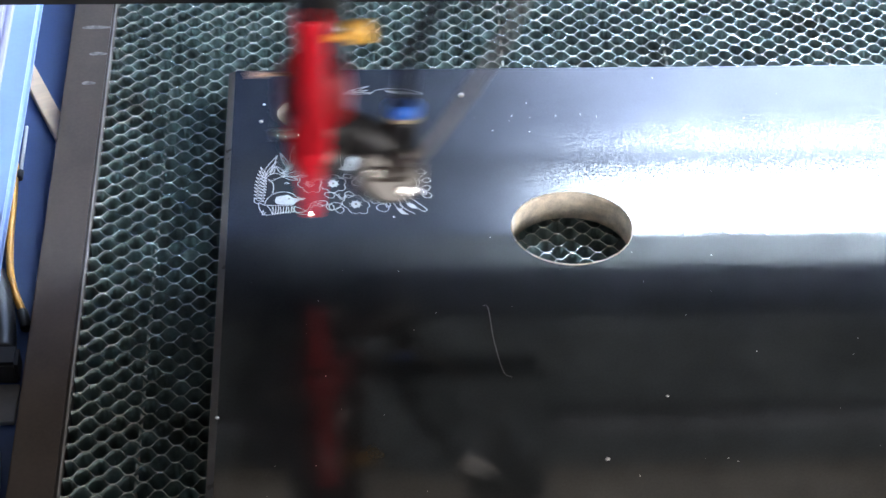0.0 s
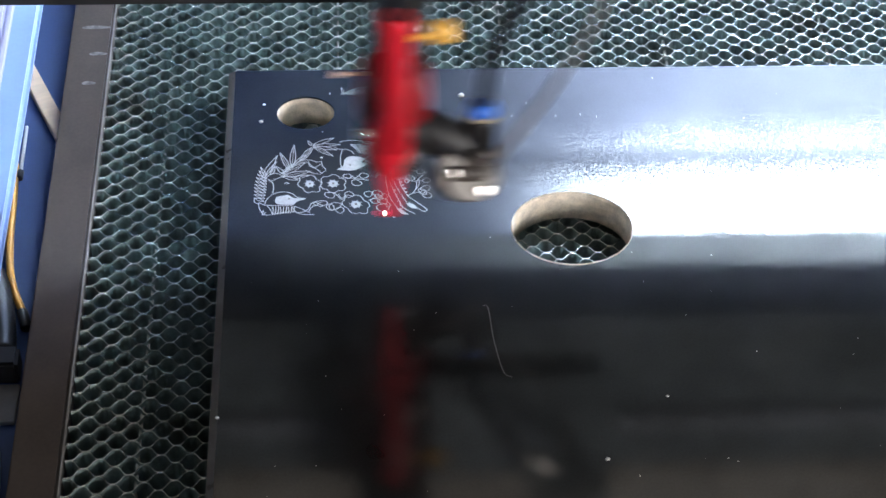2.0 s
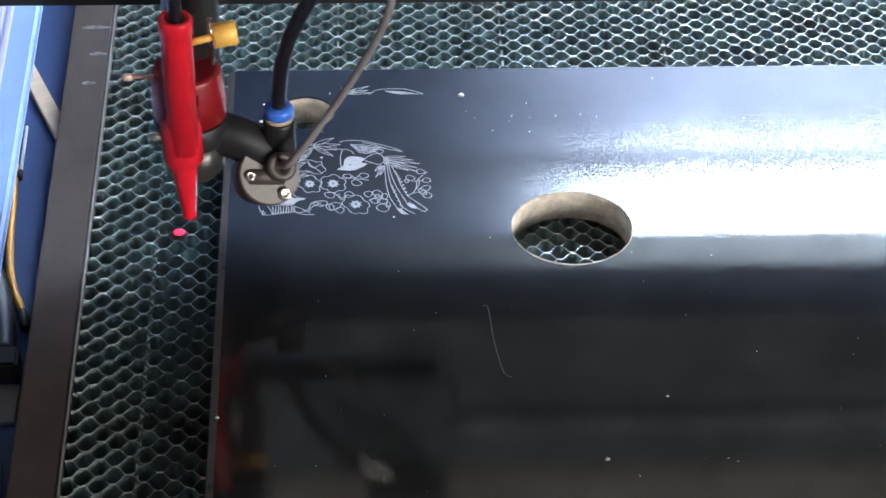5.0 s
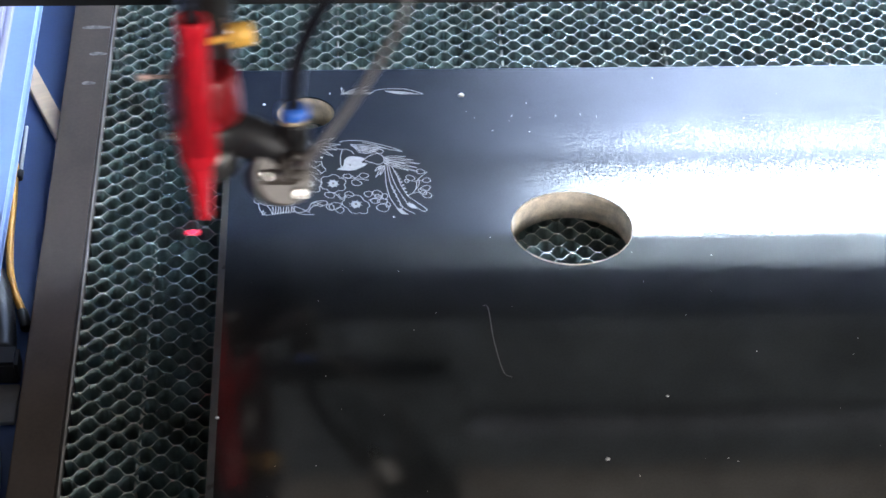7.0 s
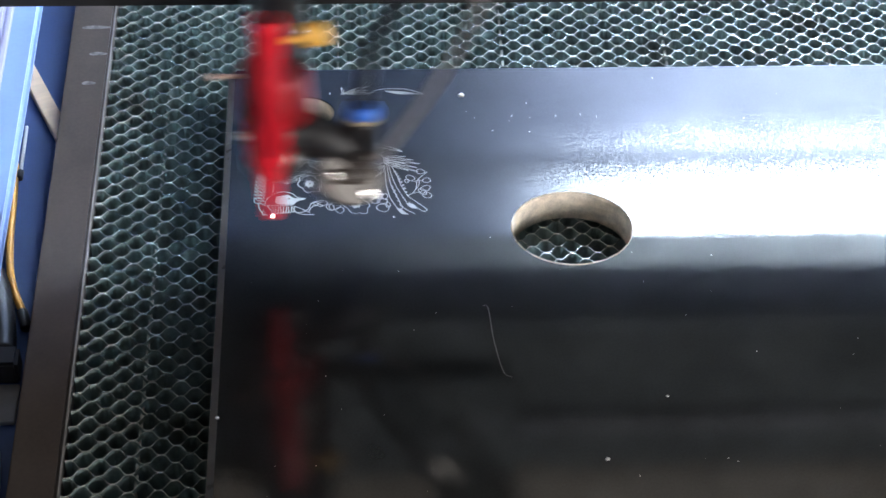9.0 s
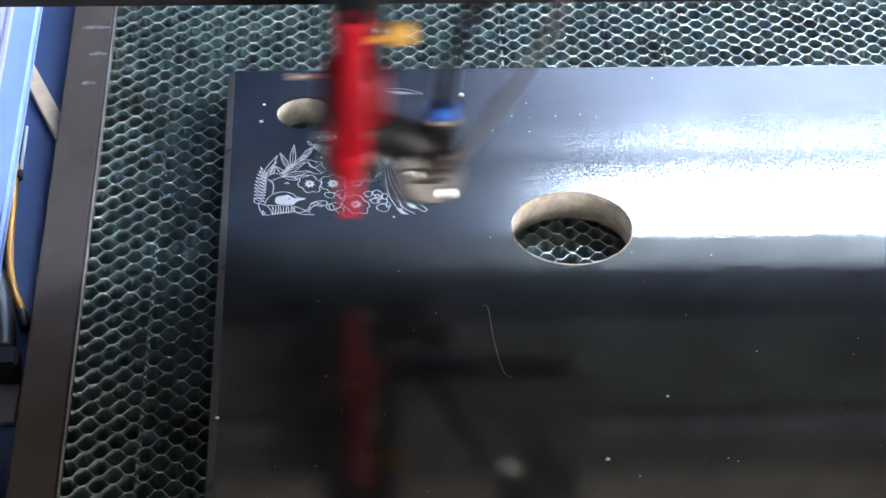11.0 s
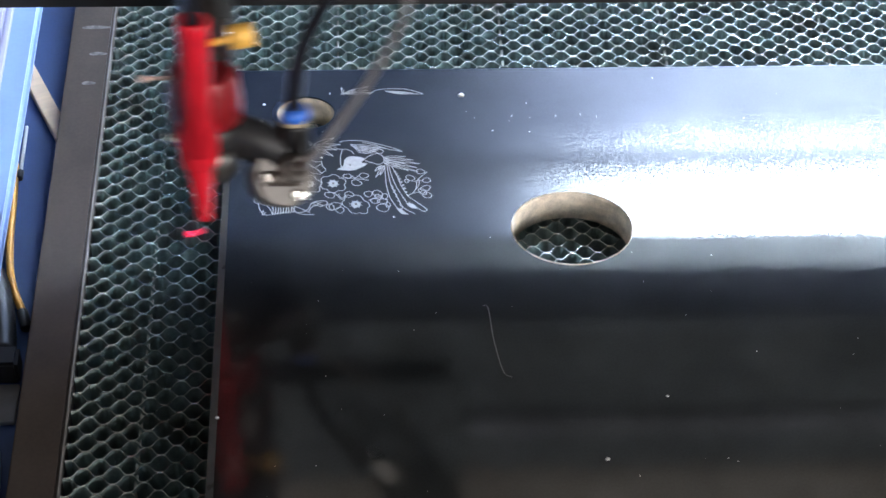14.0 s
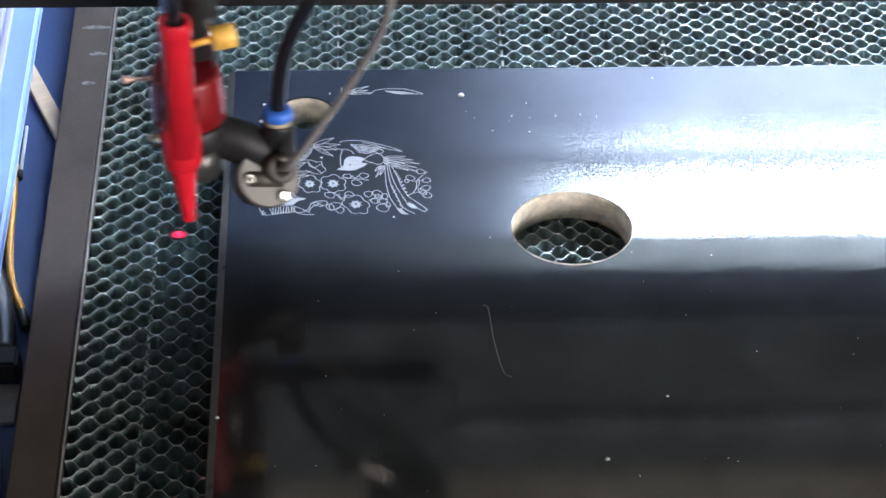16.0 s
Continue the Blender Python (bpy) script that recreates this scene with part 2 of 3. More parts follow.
def hall():
    slab("floor", (-5, -5, -0.1), (5, 4.2, 0), M_FLOOR, "grey concrete workshop floor")
    slab("ceiling", (-5, -5, 6.0), (5, 4.2, 6.15), M_CEIL, "plain grey workshop ceiling")
    slab("wall_west", (-5.2, -5, 0), (-5, 4.2, 6.0), M_WALL, "plain dull brown-grey painted hall wall")
    slab("wall_east", (5, -5, 0), (5.2, 4.2, 6.0), M_WALL, "plain dull brown-grey painted hall wall")
    slab("wall_south", (-5, -5.2, 0), (5, -5, 6.0), M_WALL, "plain dull brown-grey painted hall wall")
    x0, x1, z0, z1 = WIN
    bm = B()
    box(bm, (-5, 4.0, 0), (5, 4.2, z0))
    box(bm, (-5, 4.0, z1), (5, 4.2, 6.0))
    box(bm, (-5, 4.0, z0), (x0, 4.2, z1))
    box(bm, (x1, 4.0, z0), (5, 4.2, z1))
    tagged(part("wall_north", bm, M_WALL, None, "dull brown-grey hall wall with a wide bright window"), kind="structure", category="wall")
    win = thing("window_1", "wide high workshop window filled with hazy daylight", "window", kind="structure", at=(0, 4.1, 0))
    bm = B()
    for z in (z0, z1 - 0.05):
        box(bm, (x0, -0.04, z), (x1, 0.04, z + 0.05), 0.005)
    for x in (x0, 3.0, x1 - 0.05):
        box(bm, (x, -0.035, z0 + 0.05), (x + 0.05, 0.035, z1 - 0.05), 0.005)
    part("window_frame", bm, M_FRAME, win)
    me = bpy.data.meshes.new("backdrop")
    me.from_pydata([plan(x, 4.6, z) for x, z in ((-3.5, 1.5), (7, 1.5), (7, 6.5), (-3.5, 6.5))], [], [(0, 1, 2, 3)])
    me.materials.append(M_SKY)
    tagged(new("backdrop", me), "bright white overcast sky outside the window", "sky", kind="structure")


WIN = (-1.6, 4.8, 2.6, 4.5)
hall()

# ---- machine: frame, trough, bed ----


def machine():
    body = thing("laser_cabinet", "blue sheet-metal cabinet of a laser engraving machine", "machine", at=(0, 0, 0))
    bm = B()
    box(bm, (-0.262, -0.55, 0.05), (0.75, 0.75, 0.70), 0.006)
    part("base", bm, M_BLUE, body)
    bm = B()
    box(bm, (-0.2095, -0.50, 0.70), (0.70, 0.70, 0.766))
    part("tray", bm, M_TRAY, body, "dark greenish metal tray under the bed")
    part("trough_floor", box(B(), (-0.2895, -0.55, 0.70), (-0.2118, 0.75, 0.78)), M_BLUE, body, "dark blue painted trough beside the bed")
    part("rim_wall", box(B(), (-0.40, -0.034, 0.70), (-0.2900, 0.75, 0.8215)), M_BLUE, body)
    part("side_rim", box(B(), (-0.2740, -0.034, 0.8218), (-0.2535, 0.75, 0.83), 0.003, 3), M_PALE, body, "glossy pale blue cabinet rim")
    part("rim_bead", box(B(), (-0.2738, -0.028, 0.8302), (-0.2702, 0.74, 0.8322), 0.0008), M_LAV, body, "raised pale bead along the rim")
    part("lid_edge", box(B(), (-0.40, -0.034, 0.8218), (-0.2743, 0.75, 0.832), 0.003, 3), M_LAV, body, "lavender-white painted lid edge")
    part("side_wall", box(B(), (-0.40, -0.55, 0.70), (-0.30, -0.036, 0.80), 0.004), M_BLUE, body)
    part("back_panel", box(B(), (-0.24, 0.70, 0.70), (0.75, 0.75, 0.90), 0.004), M_BLUE, body)
    part("right_panel", box(B(), (0.71, -0.50, 0.70), (0.75, 0.70, 0.86), 0.004), M_BLUE, body)
    part("front_panel", box(B(), (-0.24, -0.55, 0.70), (0.75, -0.51, 0.84), 0.004), M_BLUE, body)
    for x in (-0.2, 0.68):
        for y in (-0.48, 0.68):
            part("foot", rod(B(), (x, y, 0.0), (x, y, 0.05), 0.03, 0.004), M_BLACK, body)
    # left bed rail with its bright lip
    rail = thing("bed_rail", "black painted steel rail along the honeycomb bed", "rail")
    part("rail_bar", box(B(), (-0.238, -0.50, 0.7865), (-0.2112, 0.69, 0.8035), 0.0012), M_RAIL, rail)
    part("rail_web", box(B(), (-0.2165, -0.50, 0.7802), (-0.2120, 0.69, 0.7868)), M_RAIL, rail)
    part("rail_lip", box(B(), (-0.2109, -0.50, 0.79), (-0.2104, 0.69, 0.8037)), M_CABLE, rail, "thin bare metal lip")
    # pale strokes painted on the rail in place of glints on its gloss
    for y, x0, x1 in ((0.2985, -0.222, -0.2118), (0.268, -0.231, -0.2118), (0.236, -0.224, -0.2125), (0.2015, -0.2265, -0.2175)):
        bm = B()
        stroke(bm, spline([(x0, y, 0.8036), (x0 * 0.6 + x1 * 0.4, y + 0.0006, 0.8036), (x1, y + 0.0004, 0.8036)], 8), 0.0042, taper=True)
        part("rail_glint", bm, M_RAIL_GLINT, rail, "pale streak painted as a glint")
    # rear hood bar, over the far end of the bed
    hood = thing("hood_bar", "dark grey bar spanning the rear of the machine", "bar")
    part("bar", box(B(), (-0.25, 0.70, 1.2695), (0.75, 0.712, 1.2805), 0.002), M_BLACK, hood)
    for x in (-0.249, 0.734):
        part("upright", box(B(), (x, 0.715, 0.88), (x + 0.015, 0.735, 1.28), 0.002), M_BLACK, hood)
    return body


machine()


def cell_width(x):
    """Width of a cell: the cells are stretched a little towards the rail."""
    return 0.0165 if x < -0.1575 else 0.0161 - 0.0007 * min(1, (x + 0.1575) / 0.2045) if x < 0.047 else 0.0155


def row_at(x, n):
    """How far forward row n lies at x, and the rows' spacing there: they fan out towards the rail."""
    g = 1 - 2.9 * (x + 0.1575) if x < -0.14 else 0.949 * max(0, (0.047 - x) / 0.187)
    m = max(n, 0)
    dip = 0.0018 * min(1, max(0, (x - 0.05) / 0.1))
    return 0.2542 - dip - n * (0.0126 + g * (0.00032 + 0.0000166 * m)), 0.0126 + g * (0.00032 + 0.0000332 * m)


def honeycomb():
    bed = thing("honeycomb_bed", "worn aluminium honeycomb cutting bed with open hexagonal cells", "bed", at=(0, 0, ZB))
    rng = random.Random(4)
    x0, x1, n = -0.2095, 0.70, 16
    xs, x, ph = [], x0, 0.0
    while x < x1:
        xs.append((x, ph))
        x += cell_width(x) / n
        ph += 1.0 / n
    # a cell is centred at x = 0.047
    ph0 = min(xs, key=lambda q: abs(q[0] - 0.047))
    ph0 = ph0[1] + (0.047 - ph0[0]) / 0.0154
    for k in range(-58, 110):
        sgn = -1 if k % 2 else 1
        jit = rng.uniform(-0.0002, 0.0002)
        tw = rng.uniform(0, 6.28)
        verts, faces = [], []
        th = 0.00028
        for i, (x, ph) in enumerate(xs):
            yr, p = row_at(x, k / 2 - 3.25)
            c = math.cos(2 * math.pi * (ph - ph0))
            c = math.tanh(1.2 * c) / math.tanh(1.2)
            wob = 0.0008 * noise.noise(Vector((x * 60, k * 0.7, 0)))
            y = yr + sgn * p * 0.243 * c + jit + wob
            lean = 0.0003 * math.sin(x * 40 + tw)
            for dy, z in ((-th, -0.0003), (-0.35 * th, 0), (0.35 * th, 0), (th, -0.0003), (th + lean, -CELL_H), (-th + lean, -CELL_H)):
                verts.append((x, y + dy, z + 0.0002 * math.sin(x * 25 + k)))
            if i:
                a, b = 6 * (i - 1), 6 * i
                for j in range(6):
                    faces.append((a + j, a + (j + 1) % 6, b + (j + 1) % 6, b + j))
        me = bpy.data.meshes.new("ribbon")
        me.from_pydata([plan(*v) for v in verts], [], faces)
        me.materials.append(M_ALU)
        me.materials.append(M_CELL_SHADE)
        # bright metal on the rims, the shade-darkened colour on the walls below
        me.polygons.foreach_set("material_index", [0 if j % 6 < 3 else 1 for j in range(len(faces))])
        me.shade_smooth()
        me.set_sharp_from_angle(angle=radians(30))
        ob = new("ribbon", me)
        ob.parent = bed
    for i in range(-1, 5):
        x = -0.0618 + 0.1088 * i
        part("support_bar", box(B(), (x - 0.0008, -0.49, -0.033), (x + 0.0008, 0.69, -0.0036)), M_BAR, bed, "thin steel support strip slotted under the cells")


CELL_H = 0.0160
honeycomb()

# ---- the black board ----
HOLES = ((0.0765, 0.0195, 0.0357), (-0.0815, 0.1422, 0.0178))


def board():
    x0, x1, y0, y1, T = -0.1265, 0.46, -0.34, 0.1900, 0.02
    b = thing("black_board", "thick glossy black board with two round holes and pale engraving", "board", at=(0, 0, ZP))

    def sheet(z0, z1, seg=72):
        """The board's outline with its round holes, cut through."""
        bm = B()
        tops = []
        for z in (z1, z0):
            loops = [[(x0, y0), (x1, y0), (x1, y1), (x0, y1)]]
            for cx, cy, r in HOLES:
                loops.append([(cx + r * math.cos(2 * math.pi * i / seg), cy + r * math.sin(2 * math.pi * i / seg)) for i in range(seg)])
            edges, vs = [], []
            for lp in loops:
                v = [bm.verts.new((x, y, z)) for x, y in lp]
                vs.append(v)
                edges += [bm.edges.new((v[i], v[(i + 1) % len(v)])) for i in range(len(v))]
            bmesh.ops.triangle_fill(bm, edges=edges, use_beauty=True)
            tops.append(vs)
        for a, c in zip(*tops):
            for i in range(len(a)):
                f = bm.faces.new((a[i], a[(i + 1) % len(a)], c[(i + 1) % len(a)], c[i]))
                f.smooth = len(a) > 4
        return bm

    face = part("laminate_face", sheet(-0.0012, 0.0), M_PLATE, b, "black glossy face with fine grain")
    part("core", sheet(-T, -0.0012), M_MDF, b, "tan fibreboard core seen in the holes")
    for cx, cy, r in HOLES[:1]:
        bm = B()
        ring = []
        for i in range(96):
            a = 2 * math.pi * i / 96
            q = Vector((math.cos(a), math.sin(a), 0))
            k = 0.0004 + 0.0007 * max(0, noise.noise(Vector((q.x * 5, q.y * 5, r * 100)))) + 0.0003 * noise.noise(q * 17)
            ring.append([bm.verts.new(Vector((cx, cy, z)) + q * (r + d)) for d, z in ((-0.0002, -0.0012), (-0.0002, 0.0003), (max(k, 0.0001), 0.00025), (max(k, 0.0001) + 0.0002, -0.0002))])
        for i in range(96):
            c, d = ring[i], ring[(i + 1) % 96]
            for j in range(3):
                bm.faces.new((c[j], c[j + 1], d[j + 1], d[j]))
        part("hole_rim", bm, M_MDF, b, "pale torn rim of the hole")
    bm = B()
    v = [bm.verts.new(p) for p in ((x0, y0, 0), (x0, y1, 0), (x0 - 0.0042, y1, -0.0022), (x0 - 0.0042, y0, -0.0022),
                                   (x0 - 0.0048, y1, -T), (x0 - 0.0048, y0, -T), (x0 - 0.0002, y1, -T), (x0 - 0.0002, y0, -T))]
    for q in ((0, 1, 2, 3), (3, 2, 4, 5), (5, 4, 6, 7), (7, 6, 1, 0), (1, 6, 4, 2), (0, 3, 5, 7)):
        bm.faces.new([v[i] for i in q])
    part("edge_band", bm, M_EDGE, b, "rounded dark grey edge band")
    return b


BOARD = board()


# ---- engraving, drawn on a grid of about 0.34 x 0.58 mm, rows counted downwards ----
def G(u, v):
    a, b = u - 440, 390 - v
    return Vector((-0.11408 + 0.0003342 * a - 0.000015 * b + 9.7e-8 * a * b, 0.03051 + 0.000584 * b - 0.0000069 * a, 0))


LINE = 0.00052


def curve(bm, *uv, w=LINE, n=8):
    stroke(bm, spline([G(*q) for q in uv], n), w)


def loop(bm, cu, cv, ru, rv, turn=0.0, w=LINE, n=24, petals=0, depth=0.0):
    pts = []
    for i in range(n):
        a = 2 * math.pi * i / n
        k = 1 - depth + depth * abs(math.sin(petals * a / 2)) if petals else 1 + 0.06 * math.sin(3 * a + cu)
        x, y = ru * k * math.cos(a), rv * k * math.sin(a)
        c, s = math.cos(turn), math.sin(turn)
        pts.append(G(cu + c * x - s * y, cv + s * x + c * y))
    stroke(bm, pts, w, True)


def blob(bm, *outline):
    pts = spline([G(*q) for q in outline + outline[:1]], 6)
    vs = [bm.verts.new(p + Vector((0, 0, 0.00022))) for p in pts[:-1]]
    f = bm.faces.new(vs)
    bmesh.ops.triangulate(bm, faces=[f])


def leaf(bm, u0, v0, u1, v1, fat=4.0, rib=False, w=LINE):
    du, dv = u1 - u0, v1 - v0
    ln = math.hypot(du, dv)
    nu, nv = -dv / ln * fat, du / ln * fat
    for s in (1, -1):
        curve(bm, (u0, v0), (u0 + du * .25 + nu * s * .8, v0 + dv * .25 + nv * s * .8), (u0 + du * .55 + nu * s * .9, v0 + dv * .55 + nv * s * .9), (u1, v1), w=w)
    if rib:
        curve(bm, (u0, v0), (u0 + du * .8, v0 + dv * .8), w=w * .7)


def flower(u, v, ru, rv, parent, turn):
    bm = B()
    loop(bm, u, v, ru, rv, turn, petals=6, depth=0.2, n=60)
    blob(bm, *[(u + ru * .34 * math.cos(a), v + rv * (.34 + .05 * (i % 2)) * math.sin(a)) for i, a in enumerate([2 * math.pi * k / 10 for k in range(10)])])
    for i in range(8):
        a = i * math.pi / 4 + 0.2
        curve(bm, (u + ru * .3 * math.cos(a), v + rv * .3 * math.sin(a)), (u + ru * .46 * math.cos(a), v + rv * .46 * math.sin(a)))
    f = part("engraved_flower", bm, M_ENGRAVE, parent)
    bm = B()
    bm.faces.new([bm.verts.new(G(u + ru * .1 * math.cos(a), v + rv * .12 * math.sin(a)) + Vector((0, 0, 0.0004))) for a in [2 * math.pi * k / 8 for k in range(8)]])
    part("flower_eye", bm, M_EDGE, f, "small dark centre")


def buds(*loops):
    bm = B()
    for u, v, ru, rv, turn in loops:
        loop(bm, u, v, ru, rv, turn, n=20)
    return bm


def eye(u, v, parent):
    bm = B()
    bm.faces.new([bm.verts.new(G(u + 1.9 * math.cos(i * .7), v + 1.3 * math.sin(i * .7)) + Vector((0, 0, 0.0004))) for i in range(9)])
    part("eye", bm, M_EDGE, parent, "small dark eye")


def engraving():
    e = BOARD
    for u, v, ru, rv, turn in ((547.5, 327.5, 22, 15.5, 0.3), (589, 327, 24, 16, 0.1), (629, 363, 26, 16, 0.35)):
        flower(u, v, ru, rv, e, turn)
    # buds and berries between the flowers
    bm = buds((583, 347, 9, 5, .2), (592, 366, 11, 6, -.2), (584, 368, 7, 5, .3), (601, 373, 7, 5, 0), (617, 346, 8, 5, .1))
    curve(bm, (574, 343), (590, 343), (600, 352), (606, 355))
    curve(bm, (598, 345), (603, 352), (612, 351))
    part("engraved_buds", bm, M_ENGRAVE, e)
    bm = buds((614, 314, 7, 4, .1), (643, 313, 8, 4.5, 0), (630, 325.5, 9, 5, .2))
    curve(bm, (602, 316), (618, 317), (636, 319), (652, 321))
    curve(bm, (622, 313), (628, 317), (634, 313))
    part("engraved_buds", bm, M_ENGRAVE, e)
    bm = buds((651, 345, 7, 5, 0), (667, 344, 9, 5, .2), (680, 349, 5, 5, 0), (663, 357, 8, 4, 0), (676, 357.5, 9, 4, 0), (677, 369, 11, 6.5, .1), (686, 364, 4, 4, 0), (668, 350, 6, 4, .4))
    curve(bm, (652, 356), (662, 352), (674, 352), (684, 356))
    part("engraved_buds", bm, M_ENGRAVE, e)
    # upper bird: wing, head, body, back plumes and long tail
    bm = B()
    curve(bm, (600, 253), (607, 250.5), (625, 249.5), (645, 251), (668, 256), (695, 263.5), (711, 269.5))
    curve(bm, (711, 269.5), (695, 267), (680, 264), (664, 258), (640, 253))
    for i in range(5):
        t = i / 4
        leaf(bm, 619 + 14 * t, 257 + 11 * t, 680 - 22 * t, 263 + 9.5 * t, 1.8)
    curve(bm, (660, 267), (669, 265), (677, 268), (675, 273), (666, 272), (660, 267))
    curve(bm, (619, 257), (628, 264), (634, 271), (644, 273), (660, 272))
    curve(bm, (590, 261), (600, 265.5), (612, 266), (621, 269), (625, 274))
    curve(bm, (605, 267), (602, 278), (602, 290), (604, 299))
    part("engraved_wing", bm, M_ENGRAVE, e)
    bm = B()
    blob(bm, (595, 302), (606, 296), (609, 285), (617, 279), (632, 279), (645, 283), (639, 289), (649, 292), (639, 298), (625, 303.5), (607, 303.5))
    hd = part("engraved_head", bm, M_ENGRAVE, e)
    eye(619, 294.5, hd)
    bm = B()
    curve(bm, (643, 284), (655, 276.5), (667, 273.5), (677, 279), (678, 288), (669, 293), (657, 290), (645, 286))
    for i, (u, v) in enumerate(((717, 278.5), (730, 285), (743, 292), (737, 299), (716, 291), (738, 306), (722, 304), (706, 297))):
        leaf(bm, 678 + (i % 3), 280 + 1.6 * i, u, v, 1.6)
    for u0, u1, v1 in ((678, 664, 316), (674, 662, 305), (680, 672, 312), (676, 668, 301)):
        leaf(bm, u0, 295, u1, v1, 1.8)
    part("engraved_body", bm, M_ENGRAVE, e)
    bm = B()
    curve(bm, (680, 295), (681, 310), (683, 330), (690, 352), (702, 369))
    curve(bm, (684, 295), (688, 318), (693, 334), (703, 352), (711, 366), (722, 374), (733, 379))
    curve(bm, (687, 295), (694, 318), (704, 338), (719, 360))
    curve(bm, (692, 296), (703, 316), (709, 330), (721, 348), (735, 358), (750, 368), (755, 373), (749, 375), (739, 370), (722, 359))
    blob(bm, (700, 369), (709, 371), (717, 377), (722, 380), (710, 379))
    blob(bm, (717, 361), (727, 361), (735, 366), (738, 370), (727, 369))
    for i in range(9):
        t = i / 8
        loop(bm, 698 + 23 * t, 306 + 42 * t - 3 * math.sin(math.pi * t), 1.3, 1.3, n=8)
    for i in range(6):
        t = i / 5
        curve(bm, (690 + 16 * t, 328 + 36 * t), (695 + 16 * t, 333 + 34 * t), (692 + 18 * t, 336 + 35 * t))
    part("engraved_tail", bm, M_ENGRAVE, e)
    bm = buds((743, 305.5, 7.5, 4, .1), (725, 317, 8, 4.5, .2), (754, 321, 7, 4, 0), (752, 335, 9, 4.5, -.2), (755, 347, 8, 5, .2), (747, 341, 8, 4, .5), (719, 322, 4, 3, 0))
    curve(bm, (721, 348), (731, 342), (736, 332), (737, 322), (745, 314), (755, 306))
    curve(bm, (725, 345), (735, 343), (746, 341))
    curve(bm, (728, 323), (738, 322), (748, 321))
    curve(bm, (733, 339), (740, 330), (741, 320))
    part("engraved_twig", bm, M_ENGRAVE, e)
    # lower bird: hackles, crest, head and breast
    bm = B()
    for i in range(10):
        t = i / 9
        leaf(bm, 467 + 5 * math.sin(2.2 * t), 358 - 44 * t, 450 + 11 * t * t - 2 * math.sin(3 * t), 352 - 54 * t, 2.0)
    curve(bm, (450, 352), (450, 359), (456, 362))
    for u0, v0, u1, v1, f in ((464, 318, 491, 277, 4.5), (468, 319, 489, 288, 3.2), (478, 312, 487, 297, 3)):
        leaf(bm, u0, v0, u1, v1, f)
    curve(bm, (466, 324), (476, 312), (488, 309), (500, 313))
    curve(bm, (476, 324), (488, 319), (500, 314))
    curve(bm, (474, 319), (482, 326), (484, 335), (482, 344))
    curve(bm, (503, 327), (507, 325), (511, 327), (506, 328))
    part("engraved_hackles", bm, M_ENGRAVE, e)
    bm = B()
    blob(bm, (486, 356), (490, 350), (500, 348.5), (510, 347), (520, 352), (541, 353), (526, 358), (518, 363), (497, 363.5), (488, 361))
    hd = part("engraved_head", bm, M_ENGRAVE, e)
    eye(511, 354, hd)
    bm = B()
    curve(bm, (468, 363), (473, 353), (484, 345), (500, 341.5), (516, 344), (526, 351), (541, 353))
    curve(bm, (458, 360), (468, 364), (486, 365), (508, 365), (520, 363))
    curve(bm, (457, 361), (459, 371), (464, 378), (468, 381), (479, 381))
    curve(bm, (472, 365), (478, 372), (482, 381))
    for i in range(9):
        u = 481 + 4.6 * i
        curve(bm, (u, 381 - i * .5), (u + 2, 374), (u + 1 + (i % 3), 367))
        curve(bm, (u, 381 - i * .5), (u + 4, 378 - i * .5))
    curve(bm, (462, 377), (466, 374), (464, 381), (470, 377))
    curve(bm, (514, 365), (526, 368), (538, 373), (548, 377))
    curve(bm, (516, 367), (522, 375), (534, 380), (555, 380.5))
    curve(bm, (524, 378), (536, 376), (543, 374))
    part("engraved_breast", bm, M_ENGRAVE, e)
    bm = B()
    curve(bm, (541, 375), (547, 368), (551, 361), (562, 357.5), (574, 357), (579, 361), (573, 365), (563, 362), (568, 359))
    curve(bm, (546, 375), (552, 367), (560, 365), (566, 367), (573, 365))
    loop(bm, 558, 362, 4, 2.6, .3, n=14)
    part("engraved_claw", bm, M_ENGRAVE, e)
    # leaves and stems along the top
    bm = B()
    for u0, v0, u1, v1, f in ((512, 302, 495, 272, 4), (516, 298, 520, 258, 5), (503, 311, 488, 296, 3), (500, 311, 540, 290, 4.2), (500, 314, 550, 305, 4), (500, 315, 528, 321, 2.6), (520, 317, 546, 312, 2.4), (498, 309, 528, 288, 3.2),
                              (553, 258, 591, 245, 3), (553, 259, 602, 257, 2.6), (554, 260, 596, 267, 2.4), (554, 261, 589, 278, 3.4), (551, 259, 544, 250, 2), (551, 262, 529, 287, 3.2), (541, 276, 518, 293, 2.4)):
        leaf(bm, u0, v0, u1, v1, f, f > 3)
    curve(bm, (505, 303), (520, 292), (538, 285), (552, 286), (560, 289), (568, 288), (570, 296), (576, 302), (571, 307), (567, 311))
    curve(bm, (528, 291), (542, 289), (553, 297), (562, 303), (569, 309))
    curve(bm, (545, 287), (548, 296), (556, 299), (564, 294), (569, 292))
    curve(bm, (540, 303), (552, 308), (564, 310))
    curve(bm, (554, 262), (549, 272), (540, 282), (530, 288))
    part("engraved_leaves", bm, M_ENGRAVE, e)
    # separate spray above
    bm = B()
    for u1, v1, f in ((652, 147, 2.2), (650, 155, 1.8), (603, 150, 1.6), (660, 160, 1.8), (630, 152, 1.5), (602, 162, 1.0)):
        leaf(bm, 608, 162, u1, v1, f)
